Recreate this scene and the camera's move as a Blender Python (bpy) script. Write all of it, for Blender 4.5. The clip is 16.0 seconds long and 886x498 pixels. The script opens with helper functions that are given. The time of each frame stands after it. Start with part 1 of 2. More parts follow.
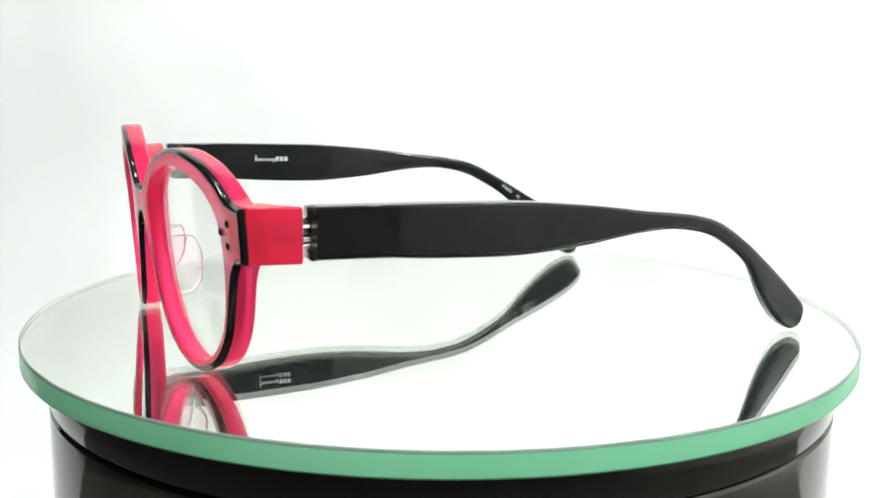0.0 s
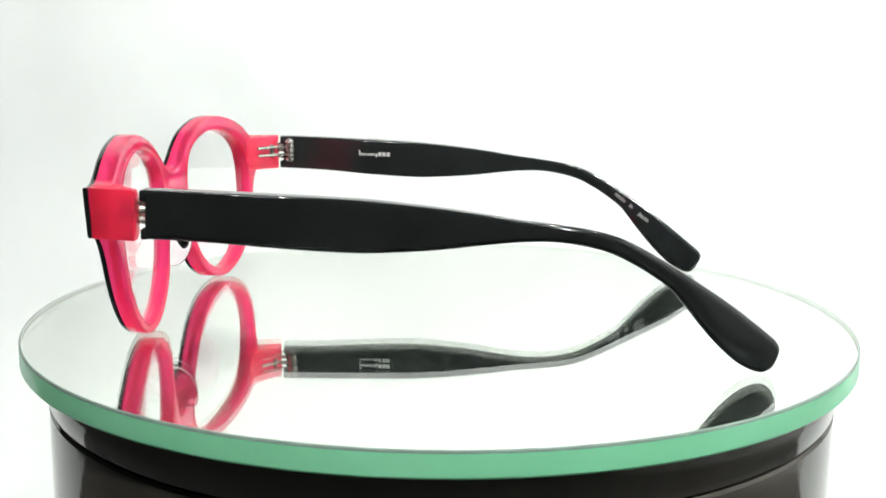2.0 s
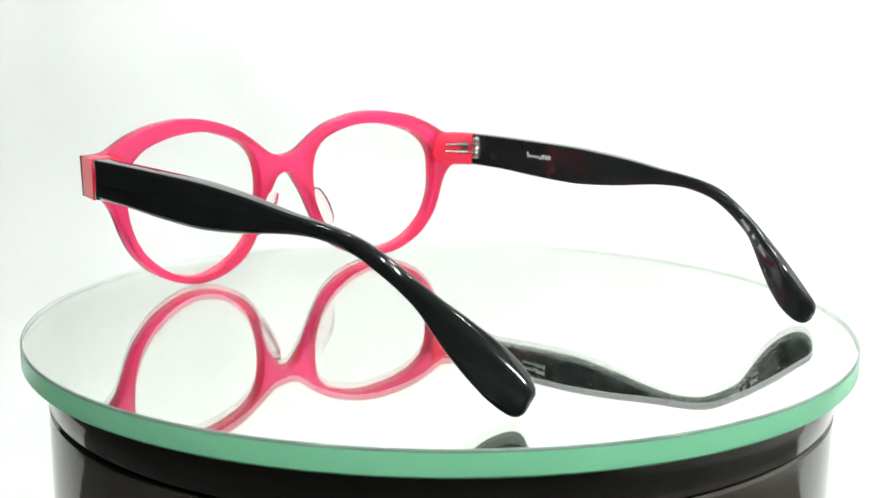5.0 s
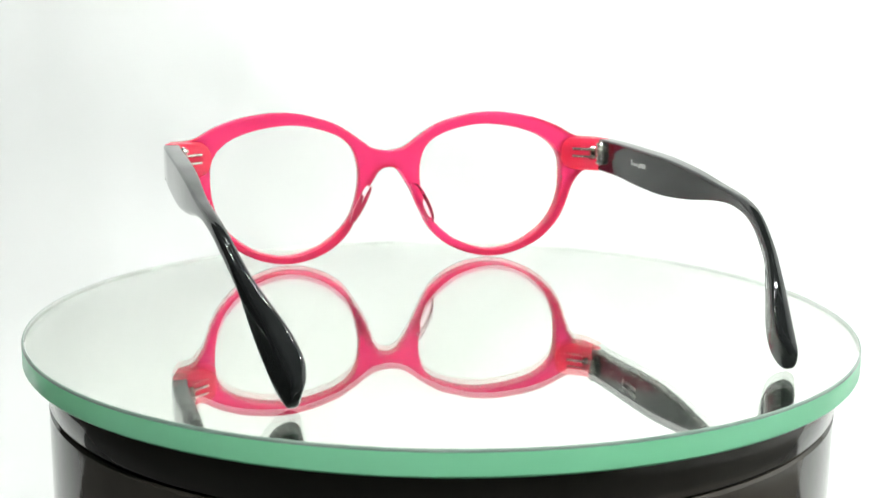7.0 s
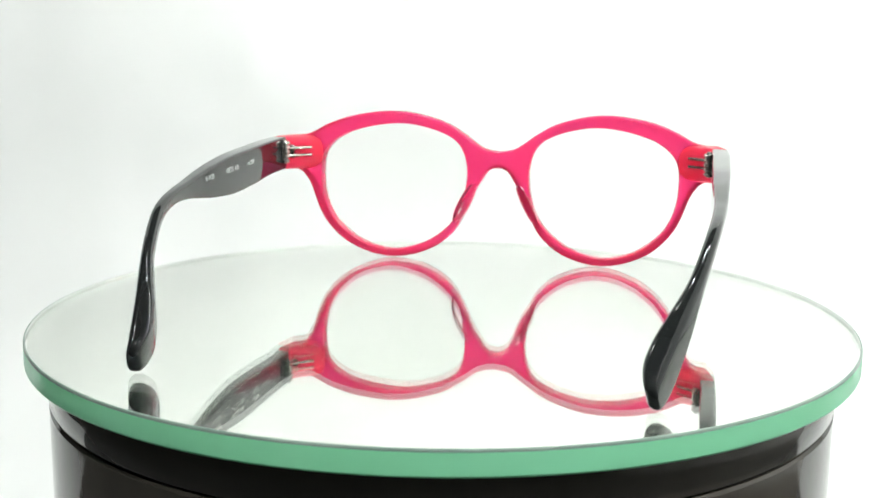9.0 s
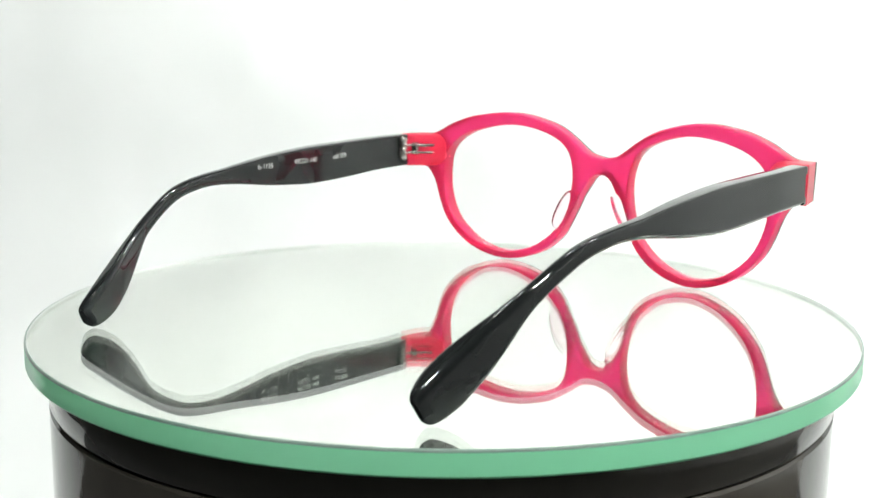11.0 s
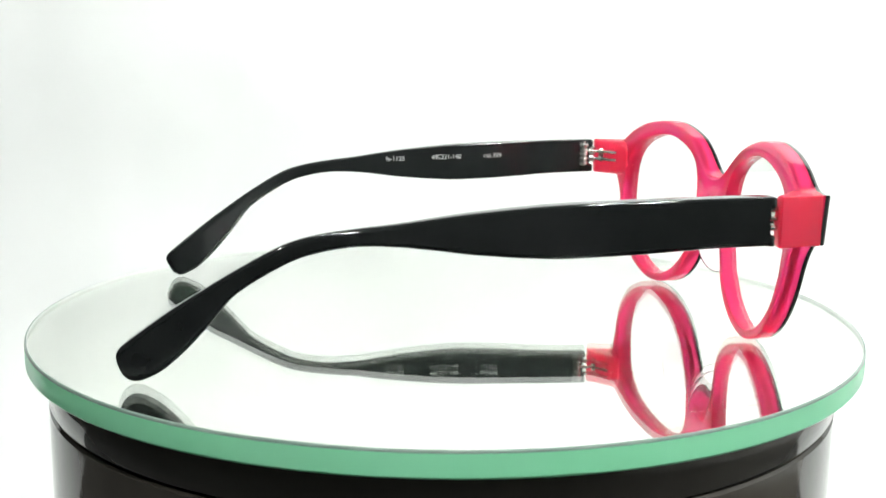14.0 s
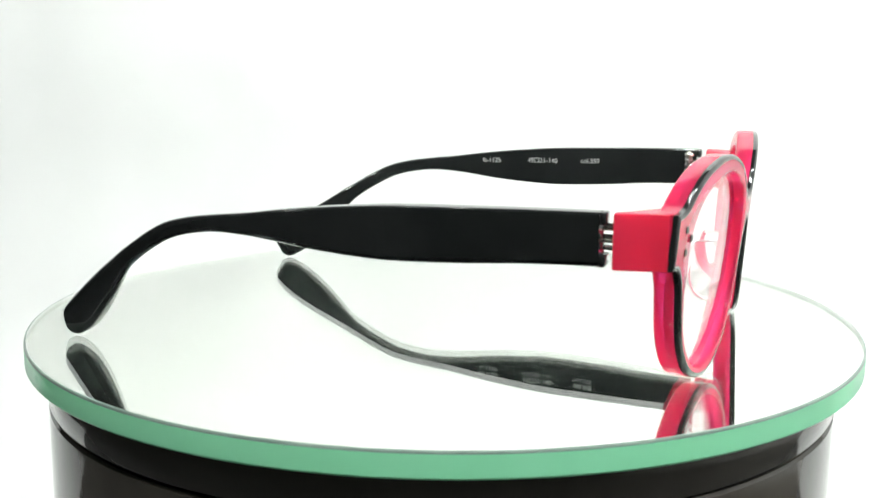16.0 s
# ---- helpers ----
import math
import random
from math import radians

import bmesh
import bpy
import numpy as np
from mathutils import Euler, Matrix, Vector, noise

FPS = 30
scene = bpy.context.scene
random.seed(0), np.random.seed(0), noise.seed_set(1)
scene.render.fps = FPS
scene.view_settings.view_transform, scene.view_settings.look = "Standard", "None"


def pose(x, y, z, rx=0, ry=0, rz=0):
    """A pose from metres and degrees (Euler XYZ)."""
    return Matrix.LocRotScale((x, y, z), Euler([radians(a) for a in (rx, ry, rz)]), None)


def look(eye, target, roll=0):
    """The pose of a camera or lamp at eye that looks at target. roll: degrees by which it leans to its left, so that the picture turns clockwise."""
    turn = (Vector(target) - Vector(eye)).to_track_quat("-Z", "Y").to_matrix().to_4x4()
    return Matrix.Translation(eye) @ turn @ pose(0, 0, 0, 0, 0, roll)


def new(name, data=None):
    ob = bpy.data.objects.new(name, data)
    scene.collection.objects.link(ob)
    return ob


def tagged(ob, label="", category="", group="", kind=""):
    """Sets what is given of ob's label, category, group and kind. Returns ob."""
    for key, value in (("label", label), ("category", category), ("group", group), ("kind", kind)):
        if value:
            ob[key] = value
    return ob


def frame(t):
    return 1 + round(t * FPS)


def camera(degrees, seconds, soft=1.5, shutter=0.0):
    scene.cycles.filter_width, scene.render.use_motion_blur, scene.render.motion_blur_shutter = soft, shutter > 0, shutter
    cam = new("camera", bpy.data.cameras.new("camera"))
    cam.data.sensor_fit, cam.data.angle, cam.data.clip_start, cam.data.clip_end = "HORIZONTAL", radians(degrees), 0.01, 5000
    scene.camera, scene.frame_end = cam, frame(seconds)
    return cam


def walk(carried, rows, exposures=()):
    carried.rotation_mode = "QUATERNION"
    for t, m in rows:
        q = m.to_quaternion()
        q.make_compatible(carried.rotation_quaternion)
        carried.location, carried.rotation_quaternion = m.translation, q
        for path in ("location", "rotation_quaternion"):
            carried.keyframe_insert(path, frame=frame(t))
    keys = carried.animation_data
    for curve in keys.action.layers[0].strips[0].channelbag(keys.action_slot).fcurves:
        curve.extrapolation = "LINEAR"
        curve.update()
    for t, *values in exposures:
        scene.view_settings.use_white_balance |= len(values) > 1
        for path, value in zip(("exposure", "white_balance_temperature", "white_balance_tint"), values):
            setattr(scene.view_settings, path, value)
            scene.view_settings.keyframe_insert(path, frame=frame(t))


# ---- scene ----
TILT = radians(10.385)
EYE = Vector((0.0, -0.3047, 0.0730))
cam = camera(43.0, 16.0, soft=1.45)
cam.data.dof.use_dof, cam.data.dof.focus_distance, cam.data.dof.aperture_fstop = True, 0.285, 34.0
LOOK = look(EYE, EYE + Vector((-0.0002, math.cos(TILT), -math.sin(TILT))), 0.618)
walk(cam, [(0.0, LOOK), (16.0, LOOK)], exposures=[(0.0, 0.02), (6.0, 0.02), (8.5, -0.06), (11.5, -0.03), (13.5, 0.05), (16.0, 0.07)])

# ---- light ----
world = bpy.data.worlds.new("dim_room")
scene.world = world
world.use_nodes = True
world.node_tree.nodes["Background"].inputs[0].default_value = (0.9, 0.95, 1.0, 1)
world.node_tree.nodes["Background"].inputs[1].default_value = 0.02


# ---- materials ----
def material(name):
    m = bpy.data.materials.new(name)
    m.use_nodes = True
    return m, m.node_tree.nodes, m.node_tree.links, m.node_tree.nodes["Principled BSDF"]


def noise_tex(nodes, links, scale, detail=4.0):
    tc = nodes.new("ShaderNodeTexCoord")
    n = nodes.new("ShaderNodeTexNoise")
    n.inputs["Scale"].default_value, n.inputs["Detail"].default_value = scale, detail
    links.new(tc.outputs["Object"], n.inputs["Vector"])
    return n


def mottle(nodes, links, p, scale, a, b, socket="Base Color"):
    n = noise_tex(nodes, links, scale)
    r = nodes.new("ShaderNodeValToRGB")
    r.color_ramp.elements[0].position, r.color_ramp.elements[1].position = 0.35, 0.65
    r.color_ramp.elements[0].color, r.color_ramp.elements[1].color = (*a, 1), (*b, 1)
    links.new(n.outputs["Fac"], r.inputs["Fac"])
    links.new(r.outputs["Color"], p.inputs[socket])


def rough_var(nodes, links, p, scale, lo, hi):
    n = noise_tex(nodes, links, scale)
    r = nodes.new("ShaderNodeMapRange")
    r.inputs["From Min"].default_value, r.inputs["From Max"].default_value = 0.3, 0.7
    r.inputs["To Min"].default_value, r.inputs["To Max"].default_value = lo, hi
    links.new(n.outputs["Fac"], r.inputs["Value"])
    links.new(r.outputs["Result"], p.inputs["Roughness"])


def relief(nodes, links, p, scale, strength, distance, detail=6.0):
    n = noise_tex(nodes, links, scale, detail)
    b = nodes.new("ShaderNodeBump")
    b.inputs["Strength"].default_value, b.inputs["Distance"].default_value = strength, distance
    links.new(n.outputs["Fac"], b.inputs["Height"])
    links.new(b.outputs["Normal"], p.inputs["Normal"])


def acetate(name, a, b, transmission, rough, ior=1.48):
    m, nodes, links, p = material(name)
    mottle(nodes, links, p, 90.0, a, b)
    p.inputs["Transmission Weight"].default_value = transmission
    p.inputs["IOR"].default_value = ior
    rough_var(nodes, links, p, 300.0, rough * 0.8, rough * 1.3)
    return m


def plain(name, a, b, rough, metal=0.0, scale=60.0, coat=0.0):
    m, nodes, links, p = material(name)
    mottle(nodes, links, p, scale, a, b)
    p.inputs["Metallic"].default_value = metal
    p.inputs["Coat Weight"].default_value = coat
    p.inputs["Coat Roughness"].default_value = 0.03
    rough_var(nodes, links, p, scale * 3, rough * 0.8, rough * 1.25)
    return m


def glowing(m, amount, colour, turned=0.0):
    """Cloud a material: a share of it scatters light that falls on its far side, and of that a share (turned) scatters it back."""
    nodes, links = m.node_tree.nodes, m.node_tree.links
    tr, mix = nodes.new("ShaderNodeBsdfTranslucent"), nodes.new("ShaderNodeMixShader")
    tr.inputs["Color"].default_value = (*colour, 1)
    mix.inputs[0].default_value = amount
    links.new(nodes["Principled BSDF"].outputs[0], mix.inputs[1])
    scattered = tr
    if turned > 0:
        back, both = nodes.new("ShaderNodeBsdfDiffuse"), nodes.new("ShaderNodeMixShader")
        back.inputs["Color"].default_value = (*colour, 1)
        both.inputs[0].default_value = turned
        links.new(tr.outputs[0], both.inputs[1])
        links.new(back.outputs[0], both.inputs[2])
        scattered = both
    links.new(scattered.outputs[0], mix.inputs[2])
    links.new(mix.outputs[0], nodes["Material Output"].inputs["Surface"])


PINK = acetate("clear_pink_acetate", (0.99, 0.06, 0.32), (1.0, 0.075, 0.355), 0.84, 0.03)
PINK.node_tree.nodes["Principled BSDF"].inputs["Specular IOR Level"].default_value = 0.36
RED = acetate("red_pink_acetate", (0.95, 0.032, 0.11), (0.98, 0.05, 0.15), 0.45, 0.12)
RED.node_tree.nodes["Principled BSDF"].inputs["Coat Weight"].default_value = 0.6
CLEAR_PINK = acetate("pale_pink_acetate", (1.0, 0.87, 0.91), (1.0, 0.91, 0.94), 1.0, 0.02, 1.1)
BLACK = plain("black_acetate", (0.011, 0.0125, 0.0125), (0.015, 0.0165, 0.0165), 0.04)
relief(BLACK.node_tree.nodes, BLACK.node_tree.links, BLACK.node_tree.nodes["Principled BSDF"], 110.0, 0.08, 0.0006, 1.5)
BLACK.node_tree.nodes["Principled BSDF"].inputs["Specular IOR Level"].default_value = 0.42
STEEL = plain("hinge_steel", (0.50, 0.48, 0.45), (0.66, 0.64, 0.61), 0.22, 1.0, 400.0)
PRINT = plain("white_print", (0.42, 0.43, 0.42), (0.54, 0.55, 0.54), 0.5, 0.0, 900.0)
LACQUER = plain("black_lacquer", (0.06, 0.053, 0.045), (0.08, 0.071, 0.06), 0.06, 0.0, 30.0)
LACQUER.node_tree.nodes["Principled BSDF"].inputs["IOR"].default_value = 1.42
GREEN = plain("green_glass_edge", (0.33, 0.96, 0.57), (0.36, 0.97, 0.61), 0.16, 0.0, 25.0)
glowing(GREEN, 0.3, (0.52, 0.98, 0.68))
# grey of an added liner, set so the far edge looks pale
LINER = plain("pale_edge_liner", (0.50, 0.50, 0.49), (0.56, 0.56, 0.55), 0.4, 0.0, 60.0)
glowing(LINER, 0.28, (0.72, 0.72, 0.71))
GROUND = plain("ground_glass_bevel", (0.17, 0.25, 0.21), (0.23, 0.31, 0.26), 0.35, 0.0, 60.0)
glowing(PINK, 0.33, (0.97, 0.08, 0.125), 0.5)
glowing(RED, 0.52, (1.0, 0.14, 0.22), 0.2)
CLOTH = plain("white_tent_cloth", (0.80, 0.81, 0.80), (0.84, 0.85, 0.84), 0.85, 0.0, 7.0)
relief(PINK.node_tree.nodes, PINK.node_tree.links, PINK.node_tree.nodes["Principled BSDF"], 180.0, 0.2, 0.0005, 1.5)
relief(CLOTH.node_tree.nodes, CLOTH.node_tree.links, CLOTH.node_tree.nodes["Principled BSDF"], 8.0, 0.6, 0.03, 2.2)
DARK = plain("dark_room_wall", (0.06, 0.06, 0.06), (0.09, 0.09, 0.087), 0.9, 0.0, 4.0)
ALLOY = plain("brushed_alloy", (0.45, 0.46, 0.47), (0.58, 0.59, 0.60), 0.35, 1.0, 120.0)

GLASS, gn, gl, gp = material("mirror_glass")
gp.inputs["Base Color"].default_value = (0.992, 1.0, 0.985, 1)
gp.inputs["Transmission Weight"].default_value = 1.0
gp.inputs["Roughness"].default_value = 0.0
gp.inputs["IOR"].default_value = 1.52
# a faint uneven greenish haze, mixed in as veiling glare over dark reflections
_veil, _veil_mix = gn.new("ShaderNodeBsdfDiffuse"), gn.new("ShaderNodeMixShader")
_veil.inputs["Color"].default_value = (0.72, 0.85, 0.76, 1)
_uneven = noise_tex(gn, gl, 35.0)
_amount = gn.new("ShaderNodeMapRange")
_amount.inputs["From Min"].default_value, _amount.inputs["From Max"].default_value = 0.3, 0.7
_amount.inputs["To Min"].default_value, _amount.inputs["To Max"].default_value = 0.002, 0.005
gl.new(_uneven.outputs["Fac"], _amount.inputs["Value"])
gl.new(_amount.outputs["Result"], _veil_mix.inputs[0])
gl.new(gp.outputs[0], _veil_mix.inputs[1])
gl.new(_veil.outputs[0], _veil_mix.inputs[2])
gl.new(_veil_mix.outputs[0], gn["Material Output"].inputs["Surface"])
LENS, _n, _l, lp = material("lens_plastic")
lp.inputs["Base Color"].default_value = (0.99, 0.995, 0.985, 1)
lp.inputs["Transmission Weight"].default_value = 1.0
lp.inputs["Roughness"].default_value = 0.0
lp.inputs["IOR"].default_value = 1.22
SILVER, _n, _l, sp = material("mirror_silver")
sp.inputs["Base Color"].default_value = (0.935, 0.97, 0.925, 1)
sp.inputs["Metallic"].default_value = 1.0
sp.inputs["Roughness"].default_value = 0.0


# ---- mesh helpers: shapes are written in millimetres ----
def finish(bm, sharp=35.0, smooth=True):
    bmesh.ops.scale(bm, vec=(0.001, 0.001, 0.001), verts=bm.verts)
    bmesh.ops.recalc_face_normals(bm, faces=bm.faces)
    bm.normal_update()
    for f in bm.faces:
        f.smooth = smooth
    for e in bm.edges:
        e.smooth = len(e.link_faces) == 2 and e.calc_face_angle(0.0) < radians(sharp)


def part(name, bm, mat, parent=None, label="", sharp=35.0, smooth=True):
    finish(bm, sharp, smooth)
    me = bpy.data.meshes.new(name)
    bm.to_mesh(me)
    bm.free()
    me.materials.append(mat)
    ob = new(name, me)
    ob.parent = parent
    if label:
        ob["label"] = label
    return ob


def spline(points, step):
    """Closed or open smooth run through the points, about step apart."""
    pts = [Vector(p) for p in points]
    out = []
    for i in range(len(pts) - 1):
        p0 = pts[max(i - 1, 0)]
        p1, p2 = pts[i], pts[i + 1]
        p3 = pts[min(i + 2, len(pts) - 1)]
        n = max(1, round((p2 - p1).length / step))
        for k in range(n):
            u = k / n
            out.append(0.5 * (2 * p1 + (p2 - p0) * u + (2 * p0 - 5 * p1 + 4 * p2 - p3) * u * u + (3 * p1 - p0 - 3 * p2 + p3) * u ** 3))
    out.append(pts[-1].copy())
    return out


def closed_spline(points, step):
    pts = [Vector(p) for p in points]
    n = len(pts)
    ext = [pts[-1]] + pts + [pts[0], pts[1]]
    out = []
    for i in range(1, n + 1):
        p0, p1, p2, p3 = ext[i - 1], ext[i], ext[i + 1], ext[i + 2]
        m = max(1, round((p2 - p1).length / step))
        for k in range(m):
            u = k / m
            out.append(0.5 * (2 * p1 + (p2 - p0) * u + (2 * p0 - 5 * p1 + 4 * p2 - p3) * u * u + (3 * p1 - p0 - 3 * p2 + p3) * u ** 3))
    return out


def inset(loop, d):
    """Move a counter-clockwise loop inwards by d, with mitred corners."""
    n = len(loop)
    out = []
    for i in range(n):
        a, b, c = loop[i - 1], loop[i], loop[(i + 1) % n]
        e1, e2 = (b - a).normalized(), (c - b).normalized()
        n1, n2 = Vector((-e1.y, e1.x)), Vector((-e2.y, e2.x))
        m = n1 + n2
        m = m / max(0.35, m.length_squared / 2) if m.length > 1e-6 else n1
        out.append(b + m * d)
    return out


def tube(bm, rings, caps=True):
    made = [[bm.verts.new(p) for p in r] for r in rings]
    n = len(made[0])
    for a, b in zip(made[:-1], made[1:]):
        for i in range(n):
            bm.faces.new((a[i], a[(i + 1) % n], b[(i + 1) % n], b[i]))
    if caps:
        bm.faces.new(made[0][::-1])
        bm.faces.new(made[-1])
    return made


def lathe(bm, profile, steps=128, closed=False):
    """Turn (radius, z) points round the z axis."""
    rings = []
    for k in range(steps):
        a = 2 * math.pi * k / steps
        rings.append([bm.verts.new((r * math.cos(a), r * math.sin(a), z)) for r, z in profile])
    m = len(profile)
    for k in range(steps):
        a, b = rings[k], rings[(k + 1) % steps]
        for i in range(m if closed else m - 1):
            j = (i + 1) % m
            bm.faces.new((a[i], b[i], b[j], a[j]))
    if not closed:
        for i in (0, m - 1):
            bm.faces.new([r[i] for r in rings])


def rod(bm, a, b, r, n=10):
    a, b = Vector(a), Vector(b)
    t = (b - a).normalized()
    u = t.orthogonal().normalized()
    w = t.cross(u)
    tube(bm, [[p + r * s * (math.cos(2 * math.pi * k / n) * u + math.sin(2 * math.pi * k / n) * w) for k in range(n)]
              for p, s in ((a, 0.7), (a + t * r * 0.3, 1.0), (b - t * r * 0.3, 1.0), (b, 0.7))])


def block(bm, corners, height0, height1, bevel=0.3):
    """An upright prism over a plan of (x, y) corners, with eased edges."""
    pl = [Vector(c) for c in corners]
    area = sum(a.x * b.y - a.y * b.x for a, b in zip(pl, pl[1:] + pl[:1]))
    if area < 0:
        pl.reverse()
    start = len(bm.verts)
    rings = []
    for z, d in ((height0, bevel), (height0 + bevel, 0.0), (height1 - bevel, 0.0), (height1, bevel)):
        rings.append([(p.x, p.y, z) for p in inset(pl, d)])
    tube(bm, rings)
    return start


# ---- the tent and the room ----
def sheet(name, corners, thick, mat, label):
    """A thin flat wall: corners in millimetres, thickened away from the scene."""
    bm = bmesh.new()
    v = [Vector(c) for c in corners]
    nrm = (v[1] - v[0]).cross(v[2] - v[0]).normalized()
    tube(bm, [v, [p + nrm * thick for p in v]])
    return tagged(part(name, bm, mat, smooth=False), label, "wall", "", "structure")


FLOOR_Z = -160.0
bm = bmesh.new()
prof = [(106.0, FLOOR_Z), (180.0, FLOOR_Z)]
for k in range(1, 17):
    a = math.pi / 2 * k / 16
    prof.append((180 + 180 * math.sin(a), FLOOR_Z + 180 * (1 - math.cos(a))))
prof.append((360.0, 500.0))
rings = []
for side in (-420.0, 420.0):
    rings.append([(side, y, z) for y, z in prof] + [(side, y + (4 if z > 0 else 0), z - 4 if z < 0 else z) for y, z in reversed(prof)])
tube(bm, rings)
tagged(part("backdrop", bm, CLOTH), "white cloth sweep curving up behind the turntable", "backdrop", "", "structure")
sheet("wall_left", [(-420, 215, FLOOR_Z), (-420, 360, FLOOR_Z), (-420, 360, 500), (-420, 215, 500)], -5, CLOTH, "white cloth side wall of the light tent")
sheet("wall_right", [(420, -450, FLOOR_Z), (420, 360, FLOOR_Z), (420, 360, 500), (420, -450, 500)], 5, CLOTH, "white cloth side wall of the light tent")
bm = bmesh.new()
block(bm, [(-430, -450), (430, -450), (430, 105.5), (-430, 105.5)], FLOOR_Z - 9.8, FLOOR_Z, 1.0)
tagged(part("table_top", bm, DARK, None, "", 40), "dark table top under the black turntable drum", "table", "", "structure")
sheet("ceiling", [(-1500, -1500, 1500), (1500, -1500, 1500), (1500, 1500, 1500), (-1500, 1500, 1500)], 5, DARK, "dark ceiling of the room")
sheet("floor", [(-1500, -1500, -170), (1500, -1500, -170), (1500, 1500, -170), (-1500, 1500, -170)], -5, DARK, "dark floor of the room")
sheet("wall_front", [(-1500, -1500, -170), (1500, -1500, -170), (1500, -1500, 1500), (-1500, -1500, 1500)], 5, DARK, "dark wall of the room facing the tent")
sheet("wall_back", [(1500, 1500, -170), (-1500, 1500, -170), (-1500, 1500, 1500), (1500, 1500, 1500)], 5, DARK, "dark wall of the room behind the tent")
sheet("wall_west", [(-1500, 1500, -170), (-1500, -1500, -170), (-1500, -1500, 1500), (-1500, 1500, 1500)], 5, DARK, "dark side wall of the room")
sheet("wall_east", [(1500, -1500, -170), (1500, 1500, -170), (1500, 1500, 1500), (1500, -1500, 1500)], 5, DARK, "dark side wall of the room")


# ---- frame of the tent and its light bars ----
def bar_rod(name, a, b, r, label):
    bm = bmesh.new()
    rod(bm, a, b, r, 12)
    return tagged(part(name, bm, ALLOY, None, "", 40), label, "tent frame", "", "structure")


for a, b in (((-414, -318, 488), (414, -318, 488)), ((-414, 352, 488), (-414, -318, 488)), ((414, 352, 488), (414, -318, 488)), ((-414, 60, 496), (414, 60, 496))):
    bar_rod("trim", a, b, 6.0, "slim alloy tube of the light tent frame")


def led_bar(place, aim, watts):
    """A light bar with two round lamps, hung on a tube; watts is what both give off."""
    lit = bpy.data.materials.new("lit_diode")
    lit.use_nodes = True
    glow, out = lit.node_tree.nodes.new("ShaderNodeEmission"), lit.node_tree.nodes["Material Output"]
    radius = 0.009
    glow.inputs["Color"].default_value = (0.97, 1.0, 0.97, 1)
    glow.inputs["Strength"].default_value = watts / (math.pi * 2 * math.pi * radius ** 2)
    lit.node_tree.links.new(glow.outputs[0], out.inputs["Surface"])
    bar = tagged(new("light_bar"), "unseen slim alloy light bar with two lit round lamps", "lamp", "tent light bars")
    bm = bmesh.new()
    block(bm, [(-62, -25), (62, -25), (62, 25), (-62, 25)], 2.0, 9.0, 1.5)
    part("housing", bm, ALLOY, bar, "", 40)
    for x in (-40.0, 40.0):
        bm = bmesh.new()
        block(bm, [(x - 4, -8), (x + 4, -8), (x + 4, 8), (x - 4, 8)], 9.0, 14.0, 0.8)
        part("clamp", bm, ALLOY, bar, "", 40)
    for x in (-17.0, 17.0):
        bm = bmesh.new()
        lathe(bm, [(0.0001, 0.2), (8.0, 0.4), (9.0, 1.0), (9.0, 1.9), (0.0001, 1.9)], 32)
        bmesh.ops.translate(bm, vec=(x, 0, 0), verts=bm.verts)
        part("diode", bm, lit, bar, "round lit lamp")
    bar.matrix_world = look(place, aim)
    return bar


led_bar((-0.125, -0.318, 0.468), (-0.03, -0.12, 0.0), 1.45)
led_bar((0.185, -0.318, 0.468), (0.15, 0.2, 0.05), 2.75)
# the next two are added out of view to brighten the backdrop
led_bar((0.26, 0.06, 0.476), (0.16, 0.36, 0.20), 1.6)
led_bar((0.02, 0.06, 0.476), (0.02, 0.36, 0.20), 0.42)
led_bar((-0.16, 0.06, 0.476), (-0.16, 0.05, 0.0), 0.2)
led_bar((0.14, 0.06, 0.476), (0.14, 0.05, 0.0), 0.34)
led_bar((-0.40, -0.03, 0.468), (0.0, 0.0, 0.03), 0.36)


# ---- turntable ----
base = tagged(new("turntable_base"), "glossy black lacquered round turntable drum with a seam", "turntable")
base.location = (0, 0, -0.0058)
bm = bmesh.new()
lathe(bm, [(0.0001, 0.0), (100.5, 0.0), (102.9, -0.5), (104.1, -1.4), (104.3, -3.0), (104.3, -9.8), (103.9, -10.4), (102.2, -10.6), (0.0001, -10.6)], 160)
part("lid", bm, LACQUER, base)
bm = bmesh.new()
lathe(bm, [(0.0001, -10.7), (101.8, -10.7), (103.8, -11.0), (104.3, -11.7), (104.3, -149.5), (102.0, -153.0), (98.0, -154.1), (0.0001, -154.1)], 160)
part("drum", bm, LACQUER, base)

plate = tagged(new("mirror_plate"), "round mirror of thick glass with a green edge, turning", "mirror")
OFF = Vector((0.0, 0.69, 0.0))
R = 110.0


def plate_part(name, profile, mat, label="", closed=False):
    bm = bmesh.new()
    lathe(bm, profile, 256, closed)
    if name in ("edge", "bevel", "edge_liner"):
        bmesh.ops.delete(bm, geom=[f for f in bm.faces if len(f.verts) > 4], context="FACES_ONLY")
    bmesh.ops.translate(bm, vec=OFF, verts=bm.verts)
    return part(name, bm, mat, plate, label)


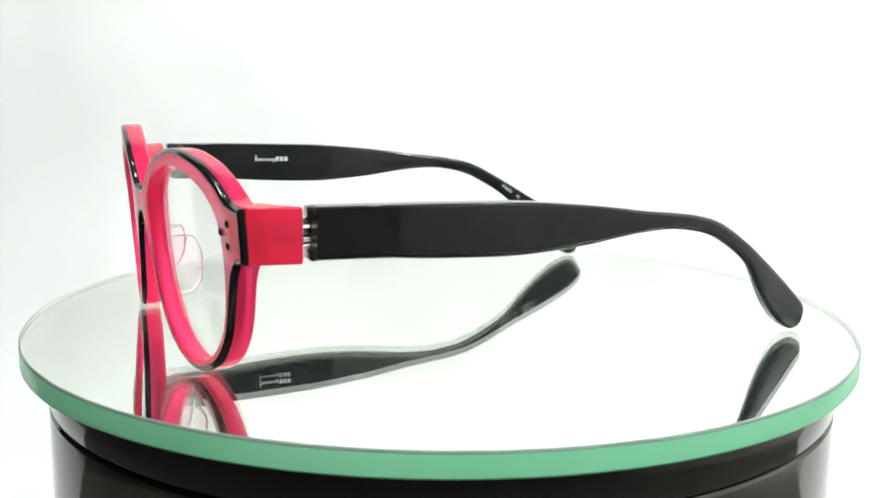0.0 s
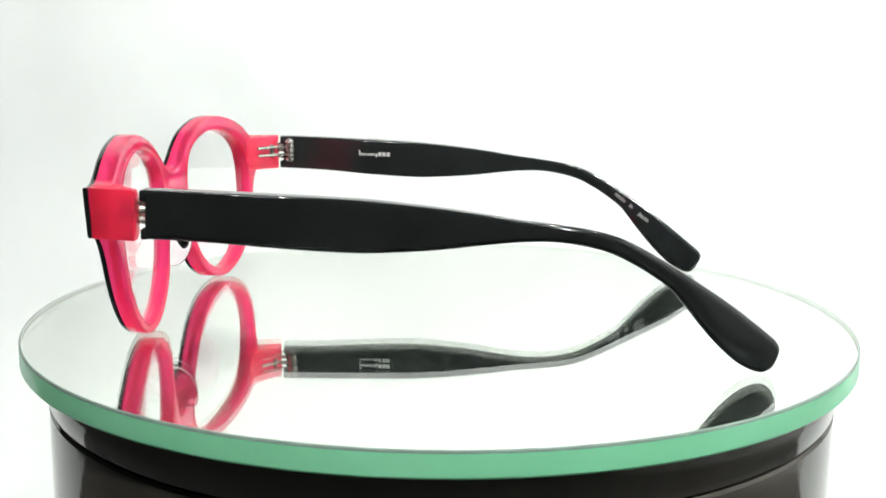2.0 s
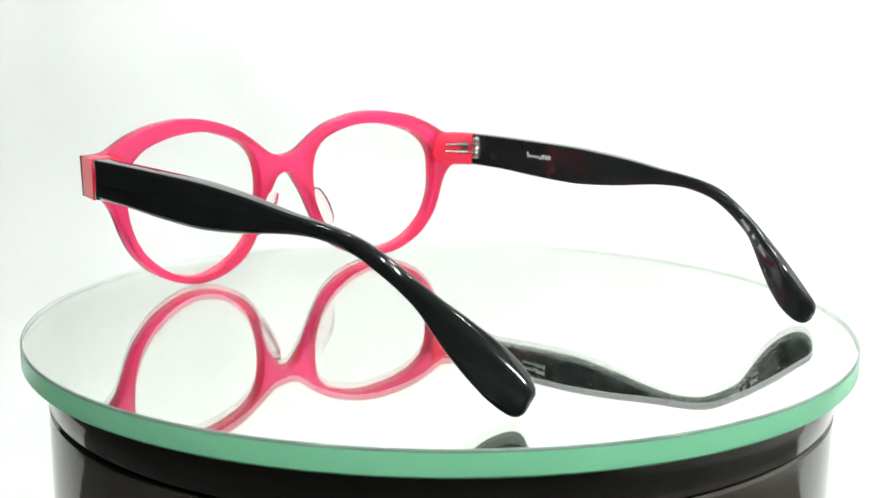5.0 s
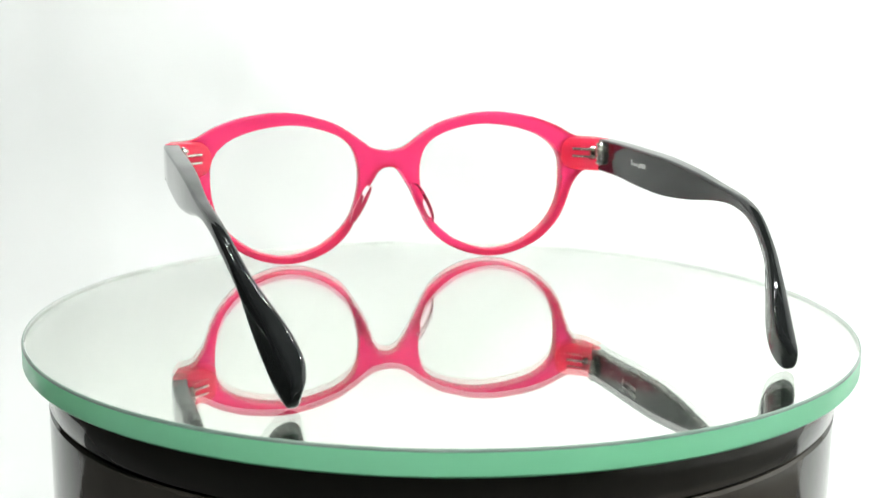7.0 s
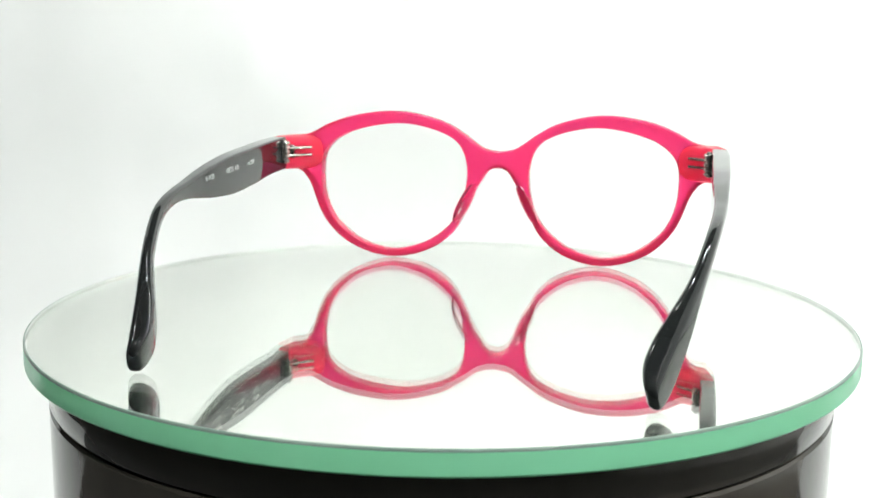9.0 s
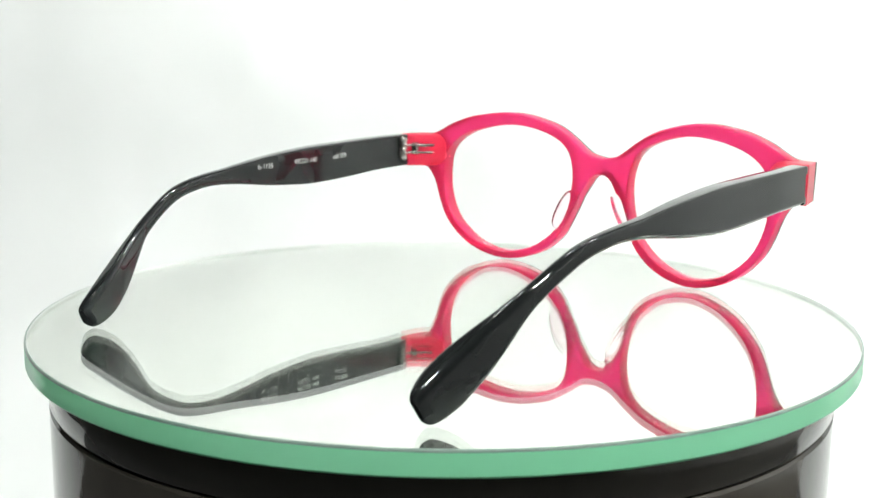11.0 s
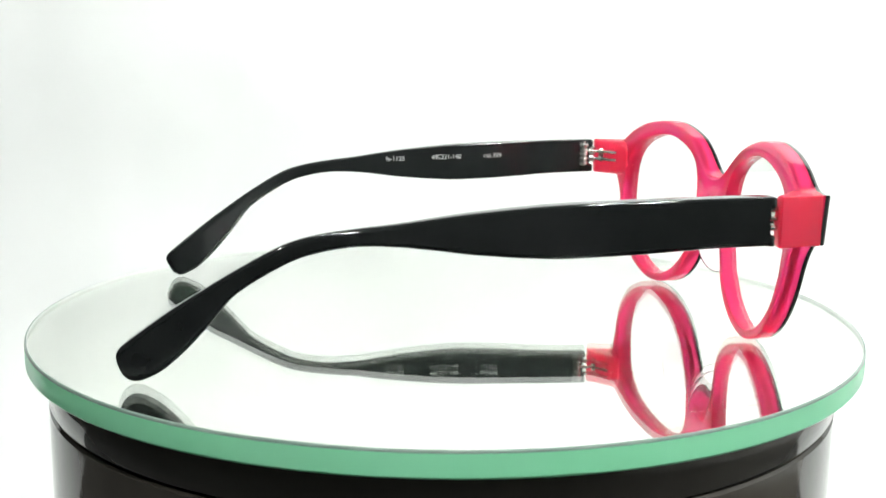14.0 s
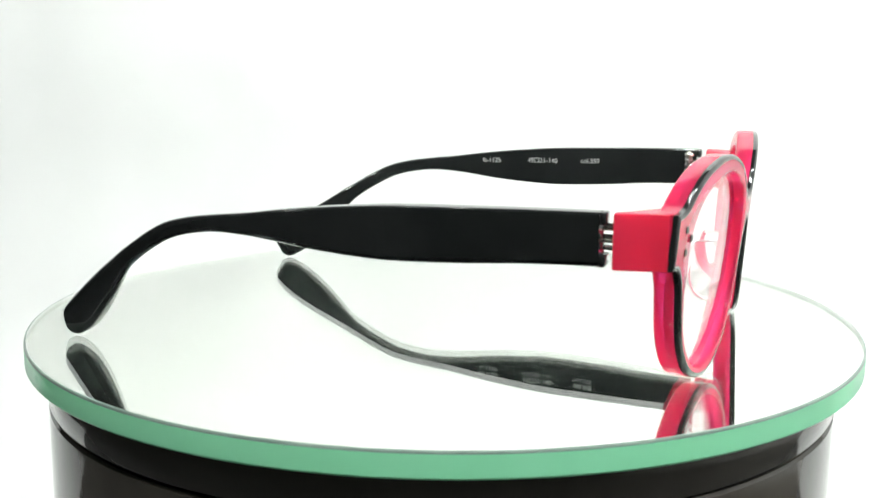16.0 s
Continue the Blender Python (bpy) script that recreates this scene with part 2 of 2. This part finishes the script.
bm = bmesh.new()
for z, r in ((0.0, R - 0.5), (-4.2, R - 0.46)):
    hub = bm.verts.new((0, 0, z))
    rim = [bm.verts.new((r * math.cos(2 * math.pi * k / 256), r * math.sin(2 * math.pi * k / 256), z)) for k in range(256)]
    for k in range(256):
        a, b = rim[k], rim[(k + 1) % 256]
        bm.faces.new((hub, a, b) if z == 0.0 else (hub, b, a))
bmesh.ops.translate(bm, vec=OFF, verts=bm.verts)
bmesh.ops.scale(bm, vec=(0.001, 0.001, 0.001), verts=bm.verts)
me = bpy.data.meshes.new("glass")
bm.to_mesh(me)
bm.free()
me.materials.append(GLASS)
pane = new("glass", me)
pane.parent, pane["label"], pane.visible_shadow = plate, "clear polished glass", False
plate_part("bevel", [(R - 0.5, 0.0), (R - 0.25, -0.06), (R - 0.05, -0.3), (R, -0.62)], GROUND, "grey-green ground bevel")
# added liner: keeps the green glow of the edge out of the glass
plate_part("edge_liner", [(R - 0.45, -0.05), (R - 0.4, -5.6)], LINER, "pale liner added inside the edge to hide its green glow")
plate_part("edge", [(R, -0.62), (R, -5.3), (R - 0.35, -5.75)], GREEN, "sea-green glass edge")
plate_part("silvering", [(0.0001, -4.25), (R - 0.9, -4.25), (R - 0.9, -5.75), (0.0001, -5.75)], SILVER, "silvered mirror back")


# ---- spectacles ----
specs = tagged(new("spectacles"), "pink acetate eyeglasses with black piping and temples on the mirror", "eyeglasses")
THICK = 5.6


def face(x, z):
    """Depth of the curved front surface, in millimetres."""
    x, z = x * 0.001, z * 0.001
    return 1000 * (0.0819 - 2.2 * x * x - 0.0683 * (0.05 - z) + 150.0 * x ** 4)


half_top = [(0, 36.9), (4.9, 37.8), (8.3, 39.8), (12.0, 42.5), (17.4, 45.8), (23.2, 47.9), (30.7, 49.6), (38.0, 50.0), (44.2, 49.4), (51.0, 48.1), (58.0, 45.6), (64.2, 42.3), (68.0, 41.5), (71.6, 41.4)]
half_low = [(71.6, 30.4), (69.8, 30.2), (67.4, 29.6), (65.2, 27.4), (63.4, 24.2), (61.0, 17.6), (58.2, 12.4), (53.6, 7.4), (48.5, 4.0), (42.0, 1.5), (35.5, 0.5), (29.0, 1.2), (23.7, 2.9), (18.7, 5.7), (14.0, 10.5), (10.2, 17.9), (7.6, 23.8), (5.4, 27.4), (3.5, 30.2), (1.4, 31.4), (0, 31.5)]
top_run = spline(half_top, 1.3)
low_run = spline(half_low, 1.3)
right = top_run + low_run
OUTLINE = [Vector(p) for p in reversed(right)]
OUTLINE += [Vector((-p.x, p.y)) for p in right[1:-1]]
hole_right = [(59.9, 31), (59.0, 35.6), (56.4, 39.2), (51.9, 42.2), (46, 44.2), (40, 45.4), (34, 45.9), (28, 45.4), (21, 43.6), (15.7, 41.1), (12.3, 37.4), (10.7, 32), (10.7, 26), (12.2, 19.2), (14.7, 13.9), (18.5, 9.7), (23.6, 6.1), (29.3, 3.9), (35.2, 2.9), (41.2, 3.7), (47.4, 6.2), (53.4, 10.8), (57.2, 16), (59.5, 23)]
HOLE = closed_spline(hole_right, 1.4)
if sum(a.x * b.y - a.y * b.x for a, b in zip(HOLE, HOLE[1:] + HOLE[:1])) < 0:
    HOLE.reverse()
if sum(a.x * b.y - a.y * b.x for a, b in zip(OUTLINE, OUTLINE[1:] + OUTLINE[:1])) < 0:
    OUTLINE.reverse()


def ring3(loop, depth):
    return [(p.x, face(p.x, p.y) - depth, p.y) for p in loop]


def bands(bm, rings):
    made = [[bm.verts.new(p) for p in r] for r in rings]
    n = len(made[0])
    for a, b in zip(made[:-1], made[1:]):
        for i in range(n):
            bm.faces.new((a[i], a[(i + 1) % n], b[(i + 1) % n], b[i]))
    return made


def cap(bm, loops):
    edges = []
    for l in loops:
        for i in range(len(l)):
            e = bm.edges.get((l[i], l[(i + 1) % len(l)]))
            edges.append(e)
    bmesh.ops.triangle_fill(bm, use_beauty=True, use_dissolve=False, edges=edges)


def front_frame():
    bm = bmesh.new()
    o = bands(bm, [ring3(inset(OUTLINE, 0.95), THICK), ring3(inset(OUTLINE, 0.5), THICK - 0.1), ring3(inset(OUTLINE, 0.15), THICK - 0.4), ring3(OUTLINE, THICK - 1.0),
                   ring3(OUTLINE, 1.35), ring3(inset(OUTLINE, 1.15), 1.35), ring3(inset(OUTLINE, 1.15), 0.0)])
    backs, fronts = [o[0]], [o[-1]]
    for s in (1, -1):
        h = [Vector((p.x * s, p.y)) for p in HOLE]
        if s < 0:
            h.reverse()
        hb = bands(bm, [ring3(inset(h, -0.7), THICK), ring3(inset(h, -0.2), THICK - 0.25), ring3(h, THICK - 0.8), ring3(h, 0.6), ring3(inset(h, -0.25), 0.15), ring3(inset(h, -0.6), 0.0)])
        backs.append(hb[0])
        fronts.append(hb[-1])
    cap(bm, backs)
    cap(bm, fronts)
    part("front_frame", bm, PINK, specs, "clear bright pink acetate front")
    bm = bmesh.new()
    sec = [(1.1, 1.3), (0.0, 1.3), (-0.03, 0.55), (0.25, 0.12), (0.7, -0.08), (1.1, -0.05)]
    r = [ring3(inset(OUTLINE, a), b) for a, b in sec]
    bands(bm, r + [r[0]])
    bmesh.ops.remove_doubles(bm, verts=bm.verts, dist=1e-4)
    part("piping", bm, BLACK, specs, "black piping along the front edge", 50)


def lens(s):
    bm = bmesh.new()
    loop = inset(HOLE, -0.5)
    loop = [Vector((p.x * s, p.y)) for p in loop]
    c = sum(loop, Vector((0, 0))) / len(loop)
    surf = []
    for d in (2.2, 3.9):
        rings = [[bm.verts.new((q.x, face(q.x, q.y) - d + 1.0 * (1 - k * k), q.y)) for q in (c + (p - c) * k for p in loop)] for k in (1.0, 0.75, 0.5, 0.25)]
        mid = bm.verts.new((c.x, face(c.x, c.y) - d + 1.0, c.y))
        n = len(loop)
        for a, b in zip(rings[:-1], rings[1:]):
            for i in range(n):
                bm.faces.new((a[i], a[(i + 1) % n], b[(i + 1) % n], b[i]))
        for i in range(n):
            bm.faces.new((rings[-1][i], rings[-1][(i + 1) % n], mid))
        surf.append(rings[0])
    n = len(loop)
    for i in range(n):
        bm.faces.new((surf[0][i], surf[0][(i + 1) % n], surf[1][(i + 1) % n], surf[1][i]))
    ob = part("lens", bm, LENS, specs, "clear demo lens")
    ob.visible_shadow = False


def nose_pad(s):
    bm = bmesh.new()
    bmesh.ops.create_uvsphere(bm, u_segments=24, v_segments=16, radius=1.0)
    for v in bm.verts:
        x, y, z = v.co
        w = 1.0 + 0.25 * max(0.0, -z)
        v.co = (1.6 * x, 4.6 * y * w, 8.0 * min(z, 0.85))
    bmesh.ops.rotate(bm, matrix=Matrix.Rotation(radians(-26), 3, "Y"), verts=bm.verts)
    bmesh.ops.rotate(bm, matrix=Matrix.Rotation(radians(14), 3, "Z"), verts=bm.verts)
    bmesh.ops.translate(bm, vec=(10.5, face(10, 19) - THICK - 1.9, 20.0), verts=bm.verts)
    if s < 0:
        bmesh.ops.scale(bm, vec=(-1, 1, 1), verts=bm.verts)
    part("nose_pad", bm, CLEAR_PINK, specs, "clear pale pink nose pad")


def mirrored(bm, s):
    if s < 0:
        bmesh.ops.scale(bm, vec=(-1, 1, 1), verts=bm.verts)
    return bm


def endpiece(s):
    """Thick block between the front and the hinge: its inner side rounds off into the rim."""
    bm = bmesh.new()
    rings = []
    for y, x_in, ease in ((61.75, 70.6, 0.4), (62.0, 70.0, 0.0), (63.6, 67.0, 0.0), (65.5, 64.2, 0.0), (67.4, 61.6, 0.0), (69.0, 59.6, 0.0), (71.6, 59.4, 0.0), (72.1, 60.0, 0.05)):
        x_out = 71.72 + 2.18 * (72.1 - y) / 10.1 - ease
        lo, hi = 30.3 + ease, 41.5 - ease
        r_in, r_out = min(4.5, (x_out - x_in) * 0.55), 0.35
        sec = []
        for cx, cz, r, a0 in ((x_out - r_out, hi - r_out, r_out, 0), (x_in + r_in, hi - r_in, r_in, 90), (x_in + r_in, lo + r_in, r_in, 180), (x_out - r_out, lo + r_out, r_out, 270)):
            for k in range(7):
                a = radians(a0 + 15 * k)
                sec.append((cx + r * math.cos(a), y, cz + r * math.sin(a)))
        rings.append(sec)
    tube(bm, rings)
    part("endpiece", mirrored(bm, s), RED, specs, "thick red-pink acetate endpiece")


def hinge(s):
    bm = bmesh.new()
    for z in (35.2, 37.7):
        rod(bm, (62.6, 66.6, z), (68.9, 61.2, z), 0.5)
        rod(bm, (68.8, 61.3, z), (69.2, 57.2, z), 0.5)
    for z in (34.4, 36.5, 38.6):
        rod(bm, (71.6, 62.4, z), (71.4, 59.4, z), 0.62)
    block(bm, [(69.7, 57.4), (69.8, 55.6), (69.2, 55.6), (69.1, 57.4)], 34.2, 39.2, 0.15)
    block(bm, [(67.0, 65.8), (69.6, 65.8), (69.9, 62.3), (67.4, 62.3)], 34.2, 38.7, 0.3)
    leaf = part("hinge", mirrored(bm, s), STEEL, specs, "silver five-barrel hinge", 40)
    for k in range(5):
        bm = bmesh.new()
        z = 33.2 + 1.46 * k
        rod(bm, (68.7, 56.9, z), (68.7, 56.9, z + 1.34), 1.65, 16)
        part("barrel", mirrored(bm, s), STEEL, leaf, "", 40)
    bm = bmesh.new()
    rod(bm, (68.7, 56.9, 32.9), (68.7, 56.9, 40.9), 0.7)
    part("screw", mirrored(bm, s), STEEL, leaf, "", 40)


# outer face of each temple: depth and distance from the middle
OUTER = {1: [(62, 74.4), (45, 74.4), (33, 74.0), (10, 73.2), (-8, 72.3), (-25, 71.2), (-40, 69.5), (-51, 67.2), (-60, 64.5), (-70, 60.9), (-84, 55.9)],
         -1: [(62, 74.4), (45, 74.4), (33, 74.0), (10, 73.0), (-8, 71.9), (-25, 70.5), (-40, 68.6), (-51, 66.1), (-60, 63.3), (-70, 59.9), (-84, 55.9)]}
OUTER_RUN = {s: spline(run, 1.0) for s, run in OUTER.items()}


def outer_x(y, s):
    """Outer face of a temple at the depth y."""
    run = OUTER_RUN[s]
    for a, b in zip(run[:-1], run[1:]):
        if a.x >= y >= b.x:
            return a.y + (b.y - a.y) * (a.x - y) / max(a.x - b.x, 1e-6)
    return run[0].y if y > 0 else run[-1].y


# centre line of a temple: y, z, half width, thickness
TEMPLE = [(59.2, 36.1, 5.4, 5.0), (45, 35.7, 5.5, 5.0), (30, 34.9, 5.8, 5.0), (15, 34.25, 5.85, 4.8), (5, 34.0, 5.3, 4.5), (-5, 33.85, 4.4, 4.0), (-12, 33.8, 3.5, 3.6), (-20, 33.6, 2.5, 3.3),
          (-28, 33.2, 1.95, 3.1), (-35, 32.2, 1.9, 3.0), (-41, 30.6, 1.95, 3.0), (-46, 28.2, 2.0, 3.0), (-51, 25.2, 2.05, 3.1), (-55.5, 22.1, 2.3, 3.2), (-58.8, 19.2, 2.9, 3.7), (-63.1, 15.2, 3.8, 4.4),
          (-67.7, 11.0, 4.45, 5.1), (-72.2, 7.15, 4.7, 5.1), (-75.0, 5.15, 4.5, 4.4), (-76.9, 4.05, 4.15, 3.6), (-78.0, 3.45, 3.5, 2.8), (-78.6, 3.1, 2.6, 2.0), (-78.9, 2.95, 1.3, 1.1)]


def temple_runs():
    pts = spline([Vector(p) for p in TEMPLE], 0.9)
    out = []
    for i, p in enumerate(pts):
        a, b = pts[max(i - 1, 0)], pts[min(i + 1, len(pts) - 1)]
        t = Vector((b[0] - a[0], b[1] - a[1])).normalized()
        out.append((p[0], p[1], p[2], p[3], Vector((t.y, -t.x))))
    return out


def temple(s):
    bm = bmesh.new()
    rings = []
    for y, z, hw, th, n in temple_runs():
        if n.y < 0:
            n = -n
        r = min(0.7 + 1.0 * min(1.0, max(0.0, (-y - 10) / 45)), hw * 0.8, th * 0.47)
        sec = []
        low = max(r, min(1.7, hw * 0.8, th * 0.47))
        for cx, cz, q, a0 in ((th / 2 - r, hw - r, r, 0), (-th / 2 + r, hw - r, r, 90), (-th / 2 + r, -hw + r, r, 180), (th / 2 - low, -hw + low, low, 270)):
            for k in range(8):
                a = radians(a0 + 90 * k / 7)
                sec.append((cx + q * math.cos(a), cz + q * math.sin(a)))
        rings.append([(outer_x(y + n.x * w, s) - th / 2 + u, y + n.x * w, z + n.y * w) for u, w in sec])
    tube(bm, rings)
    for z0, z1 in ((30.75, 33.2), (39.0, 41.45)):
        block(bm, [(69.6, 59.0), (74.25, 59.0), (74.25, 60.4), (69.6, 60.4)], z0, z1, 0.3)
    ob = part("temple", mirrored(bm, s), BLACK, specs, "glossy black acetate temple", 65)
    return ob


front_frame()
PRINTS = []
for s in (1, -1):
    lens(s)
    nose_pad(s)
    endpiece(s)
    hinge(s)
    PRINTS.append(temple(s))
    for x, z in ((64.5, 37.6), (60.6, 35.4), (64.0, 33.0)):
        bm = bmesh.new()
        y = face(x, z)
        block(bm, [(x - 0.75, y - 0.3), (x + 0.75, y - 0.5), (x + 0.75, y + 0.1), (x - 0.75, y + 0.3)], z - 0.75, z + 0.75, 0.15)
        part("stud", mirrored(bm, s), BLACK, specs, "small square black stud")


# ---- printing on the inner faces ----
def letters(name, words, parent, size, y0, z0, s, slope=0.0):
    """Raised white print that starts at y0, z0 of the inner face of a temple."""
    curve = bpy.data.curves.new(name, "FONT")
    curve.body, curve.size = words, size * 0.001
    curve.extrude = 0.00004
    ob = new(name, curve)
    me = bpy.data.meshes.new_from_object(ob.evaluated_get(bpy.context.evaluated_depsgraph_get()))
    bpy.data.objects.remove(ob)
    me.name = name
    me.materials.clear()
    me.materials.append(PRINT)
    place_print(new(name, me), parent, y0, z0, s, slope)


def inner_x(y, s):
    for (a, _z, _w, b), (c, _z2, _w2, d) in zip(TEMPLE[:-1], TEMPLE[1:]):
        if a >= y >= c:
            return outer_x(y, s) - (b + (d - b) * (a - y) / (a - c))
    return outer_x(y, s) - 5.0


def place_print(ob, parent, y0, z0, s, slope):
    dy = math.cos(slope) * (1 if s < 0 else -1)
    far = y0 + 4.0 * dy
    right3 = Vector((s * (inner_x(far, s) - inner_x(y0, s)), 4.0 * dy, 4.0 * math.sin(slope))).normalized()
    nrm = right3.cross(Vector((0, 0, 1))).normalized()
    m = Matrix((right3, nrm.cross(right3), nrm)).transposed().to_4x4()
    m.translation = Vector((s * inner_x(y0, s), y0, z0)) * 0.001 + nrm * 0.0001
    ob.parent = parent
    ob.matrix_basis = m


for words, y0, z0 in (("made", -51.9, 24.5), ("in", -56.7, 20.8), ("japan", -59.7, 18.4)):
    letters("lettering", words, PRINTS[0], 2.0, y0, z0, 1, radians(-38))
for words, y0, z0 in (("fa-1125", -9.8, 34.7), ("49\u25a121-140", 5.4, 35.2), ("col.359", 22.8, 35.7)):
    letters("lettering", words, PRINTS[1], 2.1, y0, z0, -1, radians(1))
bm = bmesh.new()
x = 0.0
for w, h, d in ((0.45, 1.8, 0), (0.7, 0.75, 0.1), (0.7, 0.75, 0.1), (0.6, 0.75, 0.1), (0.7, 0.75, 0.1), (0.6, 0.75, 0.1), (0.55, 1.2, -0.4), (1.1, 1.35, 0), (1.1, 1.35, 0), (1.1, 1.35, 0)):
    tube(bm, [[(x, d, z), (x + w, d, z), (x + w, d + h, z), (x, d + h, z)] for z in (0.0, 0.05)])
    x += w + 0.32
bars = part("emblem", bm, PRINT, None, "white printed bars", smooth=False)
place_print(bars, PRINTS[0], 33.4, 35.4, 1, radians(-1))


# ---- turning ----
def motions():
    rows = []
    for k in range(33):
        t = 0.5 * k
        turn = -1.183 - 13.999 * (t - 8.25)
        rows.append((t, pose(0, 0, 0, 0, 0, turn)))
    walk(plate, rows)
    walk(specs, [(t, m @ pose(0.00288, 0, 0)) for t, m in rows])


motions()
